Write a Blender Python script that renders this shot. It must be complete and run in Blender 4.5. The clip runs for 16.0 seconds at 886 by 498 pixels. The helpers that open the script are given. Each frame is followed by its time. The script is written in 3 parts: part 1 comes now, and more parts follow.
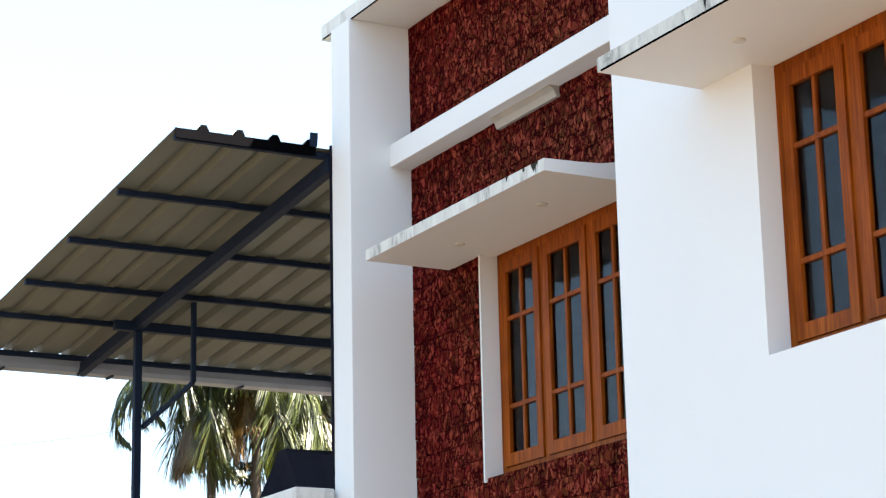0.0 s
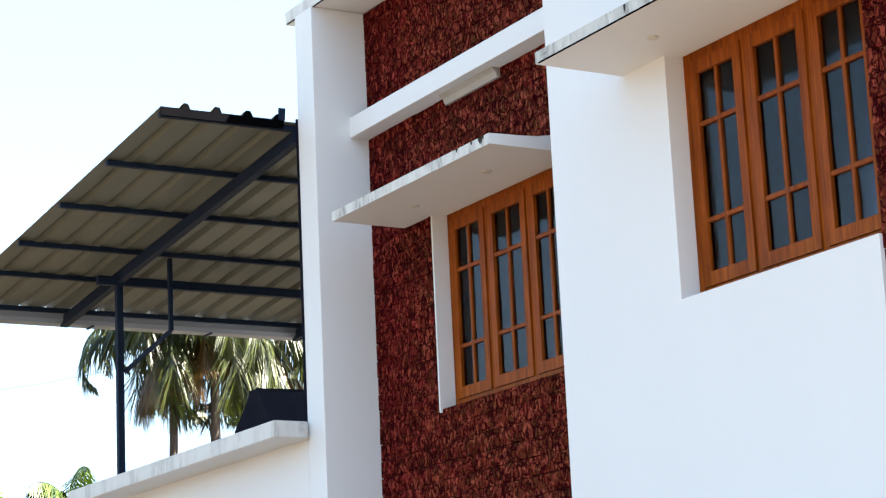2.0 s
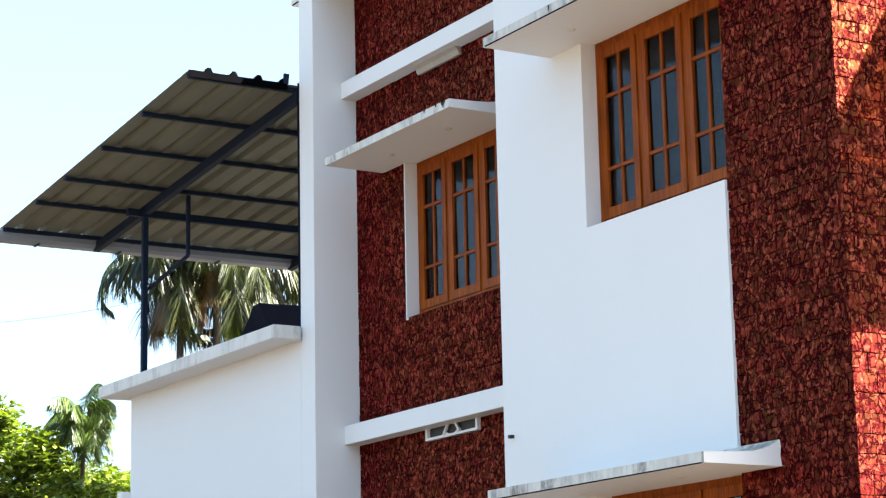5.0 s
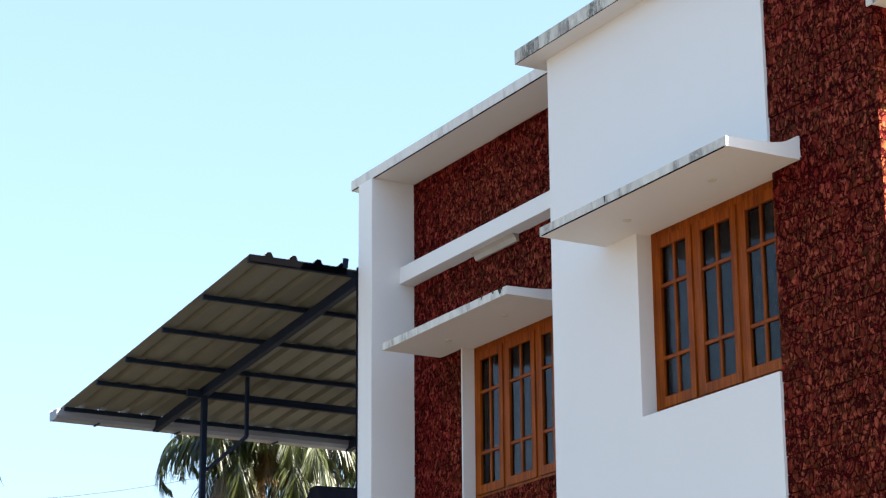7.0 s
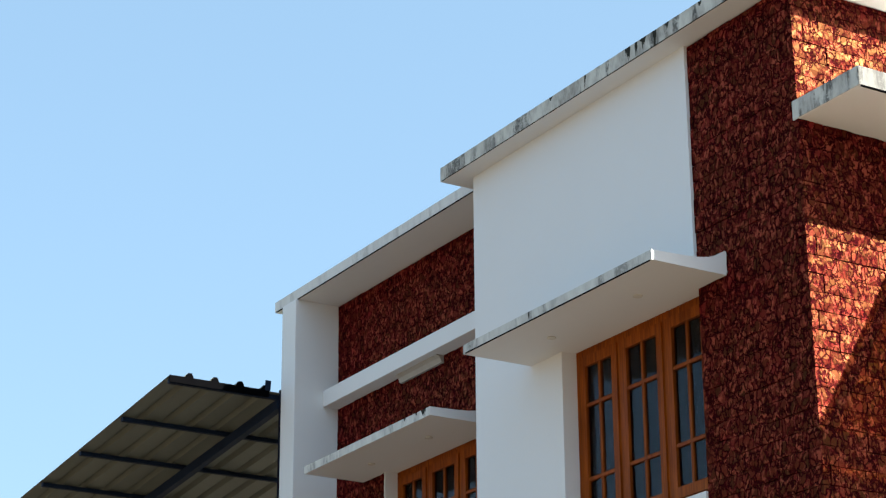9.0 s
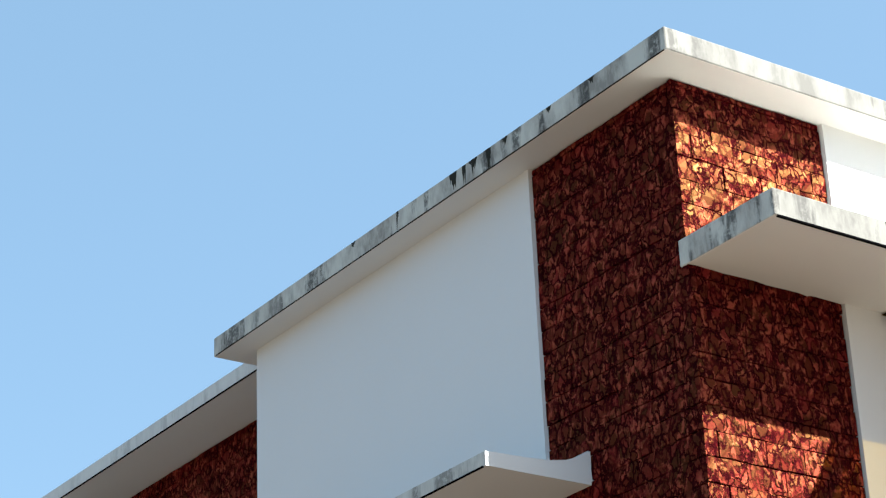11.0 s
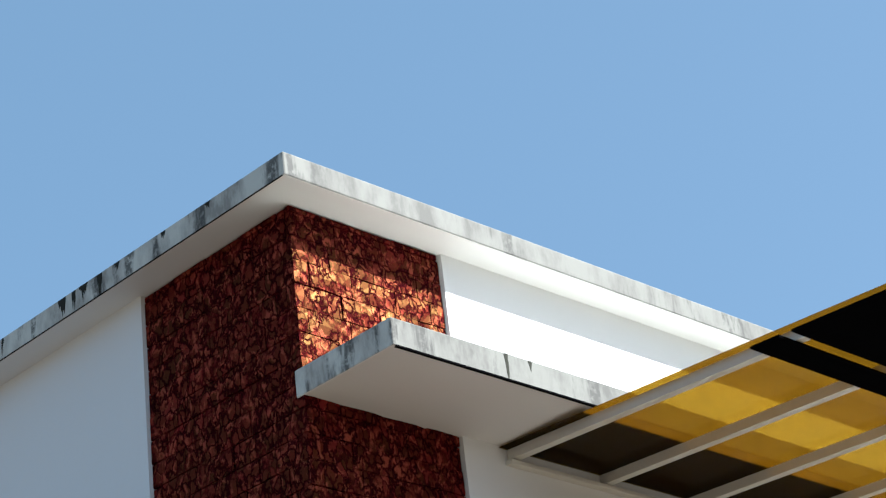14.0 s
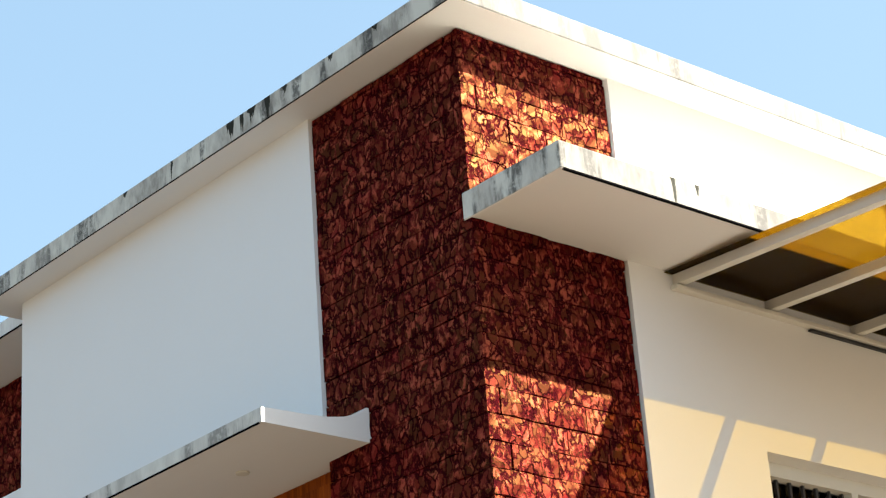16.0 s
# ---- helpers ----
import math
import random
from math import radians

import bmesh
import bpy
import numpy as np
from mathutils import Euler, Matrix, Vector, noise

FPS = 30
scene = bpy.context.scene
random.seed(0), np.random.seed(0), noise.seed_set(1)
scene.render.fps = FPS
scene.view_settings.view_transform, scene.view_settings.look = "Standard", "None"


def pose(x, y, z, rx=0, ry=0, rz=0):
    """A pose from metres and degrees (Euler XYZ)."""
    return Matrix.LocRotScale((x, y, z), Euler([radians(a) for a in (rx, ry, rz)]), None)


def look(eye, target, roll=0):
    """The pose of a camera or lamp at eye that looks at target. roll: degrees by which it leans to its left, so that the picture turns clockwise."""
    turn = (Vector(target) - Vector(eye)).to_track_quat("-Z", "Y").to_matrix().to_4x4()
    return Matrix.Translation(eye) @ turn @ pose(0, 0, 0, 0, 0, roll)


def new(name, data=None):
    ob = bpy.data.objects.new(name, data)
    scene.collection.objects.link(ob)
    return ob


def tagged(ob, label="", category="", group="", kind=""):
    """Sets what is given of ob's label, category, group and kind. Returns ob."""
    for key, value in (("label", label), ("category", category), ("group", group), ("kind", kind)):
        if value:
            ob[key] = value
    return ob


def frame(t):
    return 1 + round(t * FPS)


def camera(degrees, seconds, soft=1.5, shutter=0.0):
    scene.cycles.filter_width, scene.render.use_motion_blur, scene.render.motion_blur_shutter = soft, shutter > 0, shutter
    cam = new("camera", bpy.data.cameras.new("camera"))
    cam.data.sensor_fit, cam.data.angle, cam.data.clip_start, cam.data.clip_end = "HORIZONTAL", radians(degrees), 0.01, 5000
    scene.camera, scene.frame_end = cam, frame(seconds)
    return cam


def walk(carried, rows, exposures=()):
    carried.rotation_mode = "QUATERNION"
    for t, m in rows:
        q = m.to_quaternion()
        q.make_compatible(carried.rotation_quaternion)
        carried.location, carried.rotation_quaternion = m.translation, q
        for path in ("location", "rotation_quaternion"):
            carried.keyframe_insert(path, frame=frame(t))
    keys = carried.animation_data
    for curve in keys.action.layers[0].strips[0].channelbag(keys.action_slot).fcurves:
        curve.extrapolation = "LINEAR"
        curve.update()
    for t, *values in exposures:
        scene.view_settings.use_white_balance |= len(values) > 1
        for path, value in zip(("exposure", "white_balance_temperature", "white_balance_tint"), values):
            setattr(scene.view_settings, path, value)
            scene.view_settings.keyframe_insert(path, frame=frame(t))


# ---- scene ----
LENS = 23.0
cam = camera(LENS, 16.0, soft=1.3)

# seconds, eye x, y, z, heading, tilt, lean
ROWS = (
    (0.0, 4.933, -5.841, 2.202, 151.208, 14.629, -1.268),
    (0.5, 5.017, -5.839, 2.263, 150.684, 14.454, -1.412),
    (1.0, 4.992, -5.820, 2.246, 149.893, 14.161, -1.974),
    (1.5, 5.051, -5.975, 2.193, 149.368, 13.435, -2.022),
    (2.0, 6.485, -6.946, 1.845, 149.229, 13.057, -2.725),
    (2.5, 8.034, -7.912, 1.355, 148.695, 13.051, -2.821),
    (3.0, 9.933, -9.192, 0.837, 149.102, 12.409, -2.134),
    (3.5, 10.047, -9.390, 0.698, 148.687, 12.223, -1.363),
    (3.7, 10.044, -9.349, 0.766, 148.466, 11.135, -1.852),
    (5.8, 9.592, -8.456, 0.807, 149.866, 14.028, -0.504),
    (6.0, 9.623, -8.490, 0.819, 150.140, 14.800, -0.430),
    (6.5, 9.636, -8.533, 0.807, 150.374, 16.439, -0.055),
    (7.0, 9.864, -8.722, 0.866, 150.557, 16.660, -0.422),
    (7.5, 9.634, -8.529, 0.830, 150.540, 18.200, -0.382),
    (8.0, 9.667, -8.526, 0.791, 149.672, 19.111, -0.316),
    (8.5, 9.654, -8.506, 0.803, 149.575, 19.850, -0.109),
    (9.0, 9.608, -8.450, 0.762, 148.794, 20.470, -0.414),
    (9.2, 9.717, -8.622, 0.581, 148.182, 21.040, 0.685),
    (11.3, 6.469, -5.910, 2.439, 143.308, 26.137, -3.750),
    (11.5, 6.471, -5.931, 2.444, 142.280, 27.046, -4.564),
    (12.0, 6.467, -5.895, 2.429, 140.426, 27.613, -5.058),
    (12.5, 6.446, -5.908, 2.405, 138.984, 28.777, -5.214),
    (13.0, 6.485, -5.932, 2.441, 135.514, 28.055, -6.006),
    (13.5, 6.475, -5.911, 2.428, 131.658, 27.583, -7.200),
    (14.0, 6.459, -5.886, 2.427, 133.216, 27.485, -6.883),
    (14.5, 6.456, -5.909, 2.432, 136.752, 26.198, -5.536),
    (15.0, 6.463, -5.914, 2.466, 137.374, 24.917, -5.094),
    (15.5, 6.404, -5.938, 2.419, 138.223, 24.953, -4.922),
    (16.0, 6.398, -5.936, 2.376, 138.048, 23.582, -4.440),
)


def aim(x, y, z, heading, tilt, lean):
    h, t = radians(heading), radians(tilt)
    way = Vector((math.cos(t) * math.cos(h), math.cos(t) * math.sin(h), math.sin(t)))
    eye = Vector((x, y, z))
    return look(eye, eye + way, lean)


# seconds, stops, white balance
EXPOSURES = ((0.0, 3.72, 6650, 12), (1.5, 3.72, 6600, 12), (2.0, 3.64, 6450, 12), (3.5, 3.50, 6350, 12), (6.0, 3.42, 6350, 11), (7.0, 3.10, 6350, 13), (8.0, 2.82, 6250, 9),
             (9.0, 2.66, 6250, 7), (11.5, 2.42, 5900, 6), (12.5, 2.22, 5700, 6), (13.0, 2.10, 5550, 5), (13.6, 1.90, 5450, 5),
             (14.0, 2.04, 5600, 6), (14.5, 2.28, 5800, 7), (15.0, 2.57, 6200, 7), (16.0, 2.82, 6650, 8))
walk(cam, [(r[0], aim(*r[1:])) for r in ROWS], EXPOSURES)

# ---- light ----
SUN_WAY = Vector((1.0, 0.74, 1.19)).normalized()
world = bpy.data.worlds.new("sky")
scene.world = world
world.use_nodes = True
wn = world.node_tree.nodes
sky = wn.new("ShaderNodeTexSky")
sky.sky_type = "NISHITA"
sky.sun_disc = False
sky.sun_elevation = math.asin(SUN_WAY.z)
sky.sun_rotation = math.atan2(SUN_WAY.x, SUN_WAY.y)
sky.air_density, sky.dust_density, sky.ozone_density = 1.0, 2.4, 1.0
wn["Background"].inputs["Strength"].default_value = 0.0238
haze = wn.new("ShaderNodeMix")           # thin bright haze over the whole sky
haze.data_type, haze.blend_type = "RGBA", "ADD"
haze.inputs[0].default_value = 1.0
haze.inputs[7].default_value = (1.50, 2.38, 3.02, 1)
world.node_tree.links.new(sky.outputs[0], haze.inputs[6])
world.node_tree.links.new(haze.outputs[2], wn["Background"].inputs["Color"])
sun = new("sun", bpy.data.lights.new("sun", "SUN"))
sun.data.energy, sun.data.angle, sun.data.color = 5.0, radians(0.55), (1.0, 0.93, 0.82)
sun.matrix_world = look(SUN_WAY * 60, (0, 0, 0))


# ---- materials ----
def shader(name, colour=(0.5, 0.5, 0.5), rough=0.6, metal=0.0):
    m = bpy.data.materials.new(name)
    m.use_nodes = True
    b = m.node_tree.nodes["Principled BSDF"]
    b.inputs["Base Color"].default_value = (*colour, 1)
    b.inputs["Roughness"].default_value = rough
    b.inputs["Metallic"].default_value = metal
    return m, m.node_tree.nodes, m.node_tree.links, b


def node(nodes, kind, **values):
    n = nodes.new(kind)
    for k, v in values.items():
        n.inputs[k.replace("_", " ")].default_value = v
    return n


def place(nodes, links, scale=(1, 1, 1)):
    g = nodes.new("ShaderNodeNewGeometry")
    m = node(nodes, "ShaderNodeMapping", Scale=scale)
    links.new(g.outputs["Position"], m.inputs["Vector"])
    return m.outputs[0]


def noisy(nodes, links, scale, detail=4.0, rough=0.55, stretch=(1, 1, 1)):
    n = node(nodes, "ShaderNodeTexNoise", Scale=scale, Detail=detail, Roughness=rough)
    links.new(place(nodes, links, stretch), n.inputs["Vector"])
    return n.outputs["Fac"]


def ramp(nodes, links, fac, stops):
    r = nodes.new("ShaderNodeValToRGB")
    e = r.color_ramp.elements
    while len(e) < len(stops):
        e.new(0.5)
    for k, (at, c) in enumerate(stops):
        e[k].position = at
        e[k].color = (*c, 1) if len(c) == 3 else c
    links.new(fac, r.inputs["Fac"])
    return r.outputs["Color"]


def mixed(nodes, links, fac, a, b, mode="MIX"):
    n = nodes.new("ShaderNodeMix")
    n.data_type, n.blend_type = "RGBA", mode
    for sock, v in ((n.inputs[0], fac), (n.inputs[6], a), (n.inputs[7], b)):
        if isinstance(v, bpy.types.NodeSocket):
            links.new(v, sock)
        elif isinstance(v, tuple):
            sock.default_value = (*v, 1)
        else:
            sock.default_value = v
    return n.outputs[2]


def bumped(nodes, links, b, height, strength, distance):
    n = node(nodes, "ShaderNodeBump", Strength=strength, Distance=distance)
    links.new(height, n.inputs["Height"])
    links.new(n.outputs[0], b.inputs["Normal"])


def plain(name, colour, rough, vary=0.12, scale=6.0, metal=0.0, bump=0.15, fine=90.0):
    m, n, l, b = shader(name, colour, rough, metal)
    b.inputs["Specular IOR Level"].default_value = 0.15 if rough >= 0.6 else 0.4
    dark = tuple(c * (1 - vary) for c in colour)
    lite = tuple(min(1, c * (1 + vary)) for c in colour)
    big, small = noisy(n, l, scale), noisy(n, l, fine, 3)
    c = mixed(n, l, big, dark, lite)
    c = mixed(n, l, 0.25, c, mixed(n, l, small, dark, lite))
    l.new(c, b.inputs["Base Color"])
    if bump:
        bumped(n, l, b, small, bump, 0.004)
    return m


WHITE = plain("white_wall_paint", (0.74, 0.74, 0.735), 0.62, 0.03, 1.3, bump=0.12, fine=70)


def stained_paint(name, amount, gain=1.0):
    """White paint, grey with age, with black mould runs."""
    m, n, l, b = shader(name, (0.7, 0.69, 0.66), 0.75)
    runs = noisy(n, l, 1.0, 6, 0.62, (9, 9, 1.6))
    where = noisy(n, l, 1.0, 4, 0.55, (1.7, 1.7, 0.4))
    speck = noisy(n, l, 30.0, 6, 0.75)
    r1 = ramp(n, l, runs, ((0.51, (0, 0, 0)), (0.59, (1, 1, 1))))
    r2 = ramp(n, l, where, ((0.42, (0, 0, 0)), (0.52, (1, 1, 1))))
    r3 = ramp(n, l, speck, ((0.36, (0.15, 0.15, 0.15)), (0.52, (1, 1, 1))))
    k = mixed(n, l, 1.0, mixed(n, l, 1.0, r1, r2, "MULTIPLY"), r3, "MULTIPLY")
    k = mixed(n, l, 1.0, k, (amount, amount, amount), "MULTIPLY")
    tones = [(p, tuple(v * gain for v in q)) for p, q in ((0.36, (0.20, 0.185, 0.15)), (0.45, (0.40, 0.385, 0.335)), (0.58, (0.57, 0.565, 0.495)))]
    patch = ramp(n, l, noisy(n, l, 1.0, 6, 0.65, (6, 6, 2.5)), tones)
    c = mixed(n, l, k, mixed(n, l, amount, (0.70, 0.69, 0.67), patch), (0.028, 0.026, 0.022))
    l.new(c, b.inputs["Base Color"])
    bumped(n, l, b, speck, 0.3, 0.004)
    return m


EDGE = stained_paint("stained_slab_edge_paint", 0.84)
MOULD = plain("black_mould", (0.030, 0.030, 0.024), 0.95, vary=0.4, scale=60.0)
# darker copy of the mottled edge paint, holding sunlit faces below white
EDGE_SUN = stained_paint("mould_mottled_sun_side_paint", 0.97, 0.18)
EDGE_MID = stained_paint("aged_white_paint", 0.6)
EDGE_SPOT = stained_paint("spotted_white_paint", 0.5)
EDGE_LITE = stained_paint("weathered_white_paint", 0.24)


def laterite():
    """Rough split laterite: chips a few centimetres across, with deep tool marks whose shade is painted dark."""
    m, n, l, b = shader("split_laterite_stone", (0.2, 0.05, 0.03), 0.85)
    pos = place(n, l, (1.0, 1.0, 0.72))
    warp = node(n, "ShaderNodeTexNoise", Scale=16.0, Detail=4.0, Roughness=0.6)
    l.new(pos, warp.inputs["Vector"])
    add = n.new("ShaderNodeVectorMath")
    add.operation = "MULTIPLY_ADD"
    l.new(warp.outputs["Color"], add.inputs[0])
    add.inputs[1].default_value = (0.11, 0.11, 0.11)
    l.new(pos, add.inputs[2])
    chip = node(n, "ShaderNodeTexVoronoi", Scale=21.0, Randomness=1.0)
    l.new(add.outputs[0], chip.inputs["Vector"])
    edge = node(n, "ShaderNodeTexVoronoi", Scale=21.0, Randomness=1.0)
    edge.feature = "DISTANCE_TO_EDGE"
    l.new(add.outputs[0], edge.inputs["Vector"])
    grain = noisy(n, l, 75.0, 5, 0.7)
    big = noisy(n, l, 2.2, 4)
    tone = n.new("ShaderNodeSeparateColor")
    l.new(chip.outputs["Color"], tone.inputs[0])
    chips = ramp(n, l, tone.outputs[0], ((0.0, (0.056, 0.0010, 0.0052)), (0.4, (0.096, 0.0018, 0.0078)), (0.8, (0.132, 0.0036, 0.0108)), (1.0, (0.18, 0.008, 0.018))))
    info = n.new("ShaderNodeObjectInfo")
    each = ramp(n, l, info.outputs["Random"], ((0.0, (0.82, 0.80, 0.80)), (1.0, (1.10, 1.06, 1.0))))
    c = mixed(n, l, 1.0, chips, each, "MULTIPLY")
    c = mixed(n, l, 1.0, c, ramp(n, l, grain, ((0.3, (0.55, 0.5, 0.5)), (0.7, (1.15, 1.15, 1.1)))), "MULTIPLY")
    c = mixed(n, l, 1.0, c, ramp(n, l, big, ((0.3, (0.75, 0.75, 0.78)), (0.7, (1.12, 1.12, 1.05)))), "MULTIPLY")
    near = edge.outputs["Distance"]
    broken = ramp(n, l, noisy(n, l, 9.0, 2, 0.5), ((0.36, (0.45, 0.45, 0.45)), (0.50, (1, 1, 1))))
    gain = ramp(n, l, noisy(n, l, 12.0, 2, 0.5, (1, 1, 0.8)), ((0.42, (0, 0, 0)), (0.55, (1, 1, 1))))
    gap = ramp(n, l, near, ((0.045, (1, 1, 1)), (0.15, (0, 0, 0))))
    pit_shade = mixed(n, l, 1.0, gap, broken, "MULTIPLY")         # broken network of chisel cuts, also the mask of their painted shade
    shift = n.new("ShaderNodeVectorMath")
    shift.inputs[1].default_value = (3.7, 1.9, 5.3)
    l.new(add.outputs[0], shift.inputs[0])
    ridge = node(n, "ShaderNodeTexVoronoi", Scale=13.0, Randomness=1.0)
    ridge.feature = "DISTANCE_TO_EDGE"
    l.new(shift.outputs[0], ridge.inputs["Vector"])
    mark = mixed(n, l, 1.0, ramp(n, l, ridge.outputs["Distance"], ((0.05, (1, 1, 1)), (0.13, (0, 0, 0)))), gain, "MULTIPLY")      # raised pale strokes left by the chisel
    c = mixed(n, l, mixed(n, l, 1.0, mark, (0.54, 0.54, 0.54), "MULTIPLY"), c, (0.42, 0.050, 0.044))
    # the cuts are coloured near-black for the shade that bump alone doesn't give
    c = mixed(n, l, mixed(n, l, 1.0, pit_shade, (0.88, 0.88, 0.88), "MULTIPLY"), c, (0.022, 0.003, 0.004))
    crack = ramp(n, l, pit_shade, ((0.0, (1, 1, 1)), (1.0, (0, 0, 0))))
    l.new(c, b.inputs["Base Color"])
    b.inputs["Specular IOR Level"].default_value = 0.0
    h = mixed(n, l, 0.5, crack, tone.outputs[1])
    h = mixed(n, l, 0.25, h, grain)
    h = mixed(n, l, 0.35, h, mark)
    bumped(n, l, b, h, 1.0, 0.03)
    seal = node(n, "ShaderNodeBsdfGlossy", Color=(1.0, 0.62, 0.20, 1), Roughness=0.48)     # amber stone sealer
    soft = node(n, "ShaderNodeBump", Strength=0.14, Distance=0.012)
    l.new(h, soft.inputs["Height"])
    l.new(soft.outputs[0], seal.inputs["Normal"])
    mix = n.new("ShaderNodeMixShader")
    coat = mixed(n, l, mixed(n, l, 1.0, pit_shade, (0.8, 0.8, 0.8), "MULTIPLY"), mixed(n, l, mark, (0.027, 0.027, 0.027), (0.048, 0.048, 0.048)), (0, 0, 0))
    l.new(mixed(n, l, crack, (0, 0, 0), coat), mix.inputs[0])
    l.new(b.outputs[0], mix.inputs[1])
    l.new(seal.outputs[0], mix.inputs[2])
    l.new(mix.outputs[0], n["Material Output"].inputs["Surface"])
    return m


STONE = laterite()
MORTAR = plain("dark_mortar", (0.06, 0.022, 0.017), 0.95, 0.3, 12)


def timber():
    m, n, l, b = shader("varnished_teak", (0.36, 0.13, 0.035), 0.45)
    g = noisy(n, l, 1.0, 5, 0.6, (60, 60, 2.5))
    big = noisy(n, l, 3.0, 3)
    c = ramp(n, l, g, ((0.25, (0.11, 0.020, 0.002)), (0.55, (0.26, 0.058, 0.004)), (0.8, (0.40, 0.112, 0.010))))
    c = mixed(n, l, 1.0, c, ramp(n, l, big, ((0.3, (0.82, 0.8, 0.8)), (0.7, (1.1, 1.1, 1.1)))), "MULTIPLY")
    l.new(c, b.inputs["Base Color"])
    b.inputs["Specular IOR Level"].default_value = 0.08
    bumped(n, l, b, g, 0.12, 0.002)
    return m


TEAK = timber()


def pane_glass():
    m, n, l, b = shader("window_glass", (0.9, 0.95, 0.95), 0.05)
    out = n["Material Output"]
    clear = n.new("ShaderNodeBsdfTransparent")
    clear.inputs[0].default_value = (0.63, 0.66, 0.74, 1)
    shine = node(n, "ShaderNodeBsdfGlossy", Roughness=0.04)
    fres = node(n, "ShaderNodeFresnel", IOR=1.33)
    mix = n.new("ShaderNodeMixShader")
    l.new(fres.outputs[0], mix.inputs[0])
    l.new(clear.outputs[0], mix.inputs[1])
    l.new(shine.outputs[0], mix.inputs[2])
    l.new(mix.outputs[0], out.inputs["Surface"])
    return m


GLASS = pane_glass()


def amber_sheet():
    """Amber polycarbonate: lets coloured sun through, and glows where the sun meets it."""
    m, n, l, b = shader("amber_polycarbonate", (0.8, 0.4, 0.02), 0.25)
    out = n["Material Output"]
    clear = n.new("ShaderNodeBsdfTransparent")
    clear.inputs[0].default_value = (1.0, 0.80, 0.22, 1)
    milk = n.new("ShaderNodeBsdfTranslucent")
    l.new(mixed(n, l, noisy(n, l, 3.0), (0.045, 0.024, 0.001), (0.13, 0.07, 0.0025)), milk.inputs[0])
    mix = n.new("ShaderNodeMixShader")
    mix.inputs[0].default_value = 0.70
    l.new(clear.outputs[0], mix.inputs[1])
    l.new(milk.outputs[0], mix.inputs[2])
    shine = node(n, "ShaderNodeBsdfGlossy", Roughness=0.2)
    top = n.new("ShaderNodeMixShader")
    top.inputs[0].default_value = 0.05
    l.new(mix.outputs[0], top.inputs[1])
    l.new(shine.outputs[0], top.inputs[2])
    l.new(top.outputs[0], out.inputs["Surface"])
    return m


AMBER = amber_sheet()
FRAME_WHITE = plain("off_white_steel_paint", (0.62, 0.60, 0.54), 0.5, 0.08, 4, bump=0.05)
DARK_STEEL = plain("blue_black_steel_paint", (0.007, 0.015, 0.034), 0.7, 0.3, 5, bump=0.1)
SHEET = plain("galvanised_roof_sheet", (0.138, 0.142, 0.112), 0.6, 0.25, 1.6, 0.1, 0.1)
# grey of the strip that stands for shadow below the band
SHADOW_GREY = plain("shadow_grey", (0.40, 0.37, 0.33), 0.9, 0.2, 9)
GUTTER = plain("grey_pvc_gutter", (0.22, 0.24, 0.28), 0.5, 0.15, 3)
NAVY = plain("navy_tarpaulin", (0.0028, 0.0034, 0.011), 0.9, 0.3, 6)
CURTAIN = plain("pale_grey_curtain", (0.125, 0.145, 0.25), 0.9, 0.12, 4)
INSIDE = plain("interior_plaster", (0.30, 0.28, 0.25), 0.9, 0.1, 2)
# near-black, no sheen: for added dark panels and strips standing in for shade
VOID = plain("matt_stand_in_black", (0.0022, 0.0022, 0.0026), 0.95, 0.3, 8)
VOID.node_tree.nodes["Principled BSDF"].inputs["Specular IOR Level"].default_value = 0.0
BLACK = plain("black_iron", (0.02, 0.02, 0.022), 0.55, 0.3, 8)
CHROME = plain("brushed_steel", (0.55, 0.53, 0.5), 0.3, 0.1, 8, 1.0, 0)
BARK = plain("palm_bark", (0.07, 0.055, 0.045), 0.9, 0.4, 5, bump=0.8, fine=20)
SOIL = plain("sandy_yard", (0.064, 0.051, 0.037), 0.95, 0.25, 0.8, bump=0.5, fine=12)


def leaf_paint(name, low, high, glow=0.3):
    m, n, l, b = shader(name, low, 0.45)
    g = n.new("ShaderNodeNewGeometry")
    c = mixed(n, l, g.outputs["Random Per Island"], low, high)
    c = mixed(n, l, 1.0, c, ramp(n, l, noisy(n, l, 1.2, 3), ((0.3, (0.75, 0.75, 0.75)), (0.7, (1.15, 1.1, 1.0)))), "MULTIPLY")
    l.new(c, b.inputs["Base Color"])
    through_leaf = n.new("ShaderNodeBsdfTranslucent")
    l.new(mixed(n, l, 1.0, c, (1.2, 1.3, 0.5), "MULTIPLY"), through_leaf.inputs[0])
    mix = n.new("ShaderNodeMixShader")
    mix.inputs[0].default_value = glow
    l.new(b.outputs[0], mix.inputs[1])
    l.new(through_leaf.outputs[0], mix.inputs[2])
    l.new(mix.outputs[0], n["Material Output"].inputs["Surface"])
    return m


PALM_LEAF = leaf_paint("palm_leaf", (0.003, 0.010, 0.004), (0.052, 0.064, 0.006), 0.18)
ARECA_LEAF = leaf_paint("areca_leaf", (0.02, 0.045, 0.010), (0.10, 0.15, 0.02))
DRY_LEAF = leaf_paint("dry_palm_leaf", (0.09, 0.05, 0.015), (0.2, 0.11, 0.03))
TREE_LEAF = leaf_paint("tree_leaf", (0.045, 0.085, 0.010), (0.21, 0.27, 0.028))


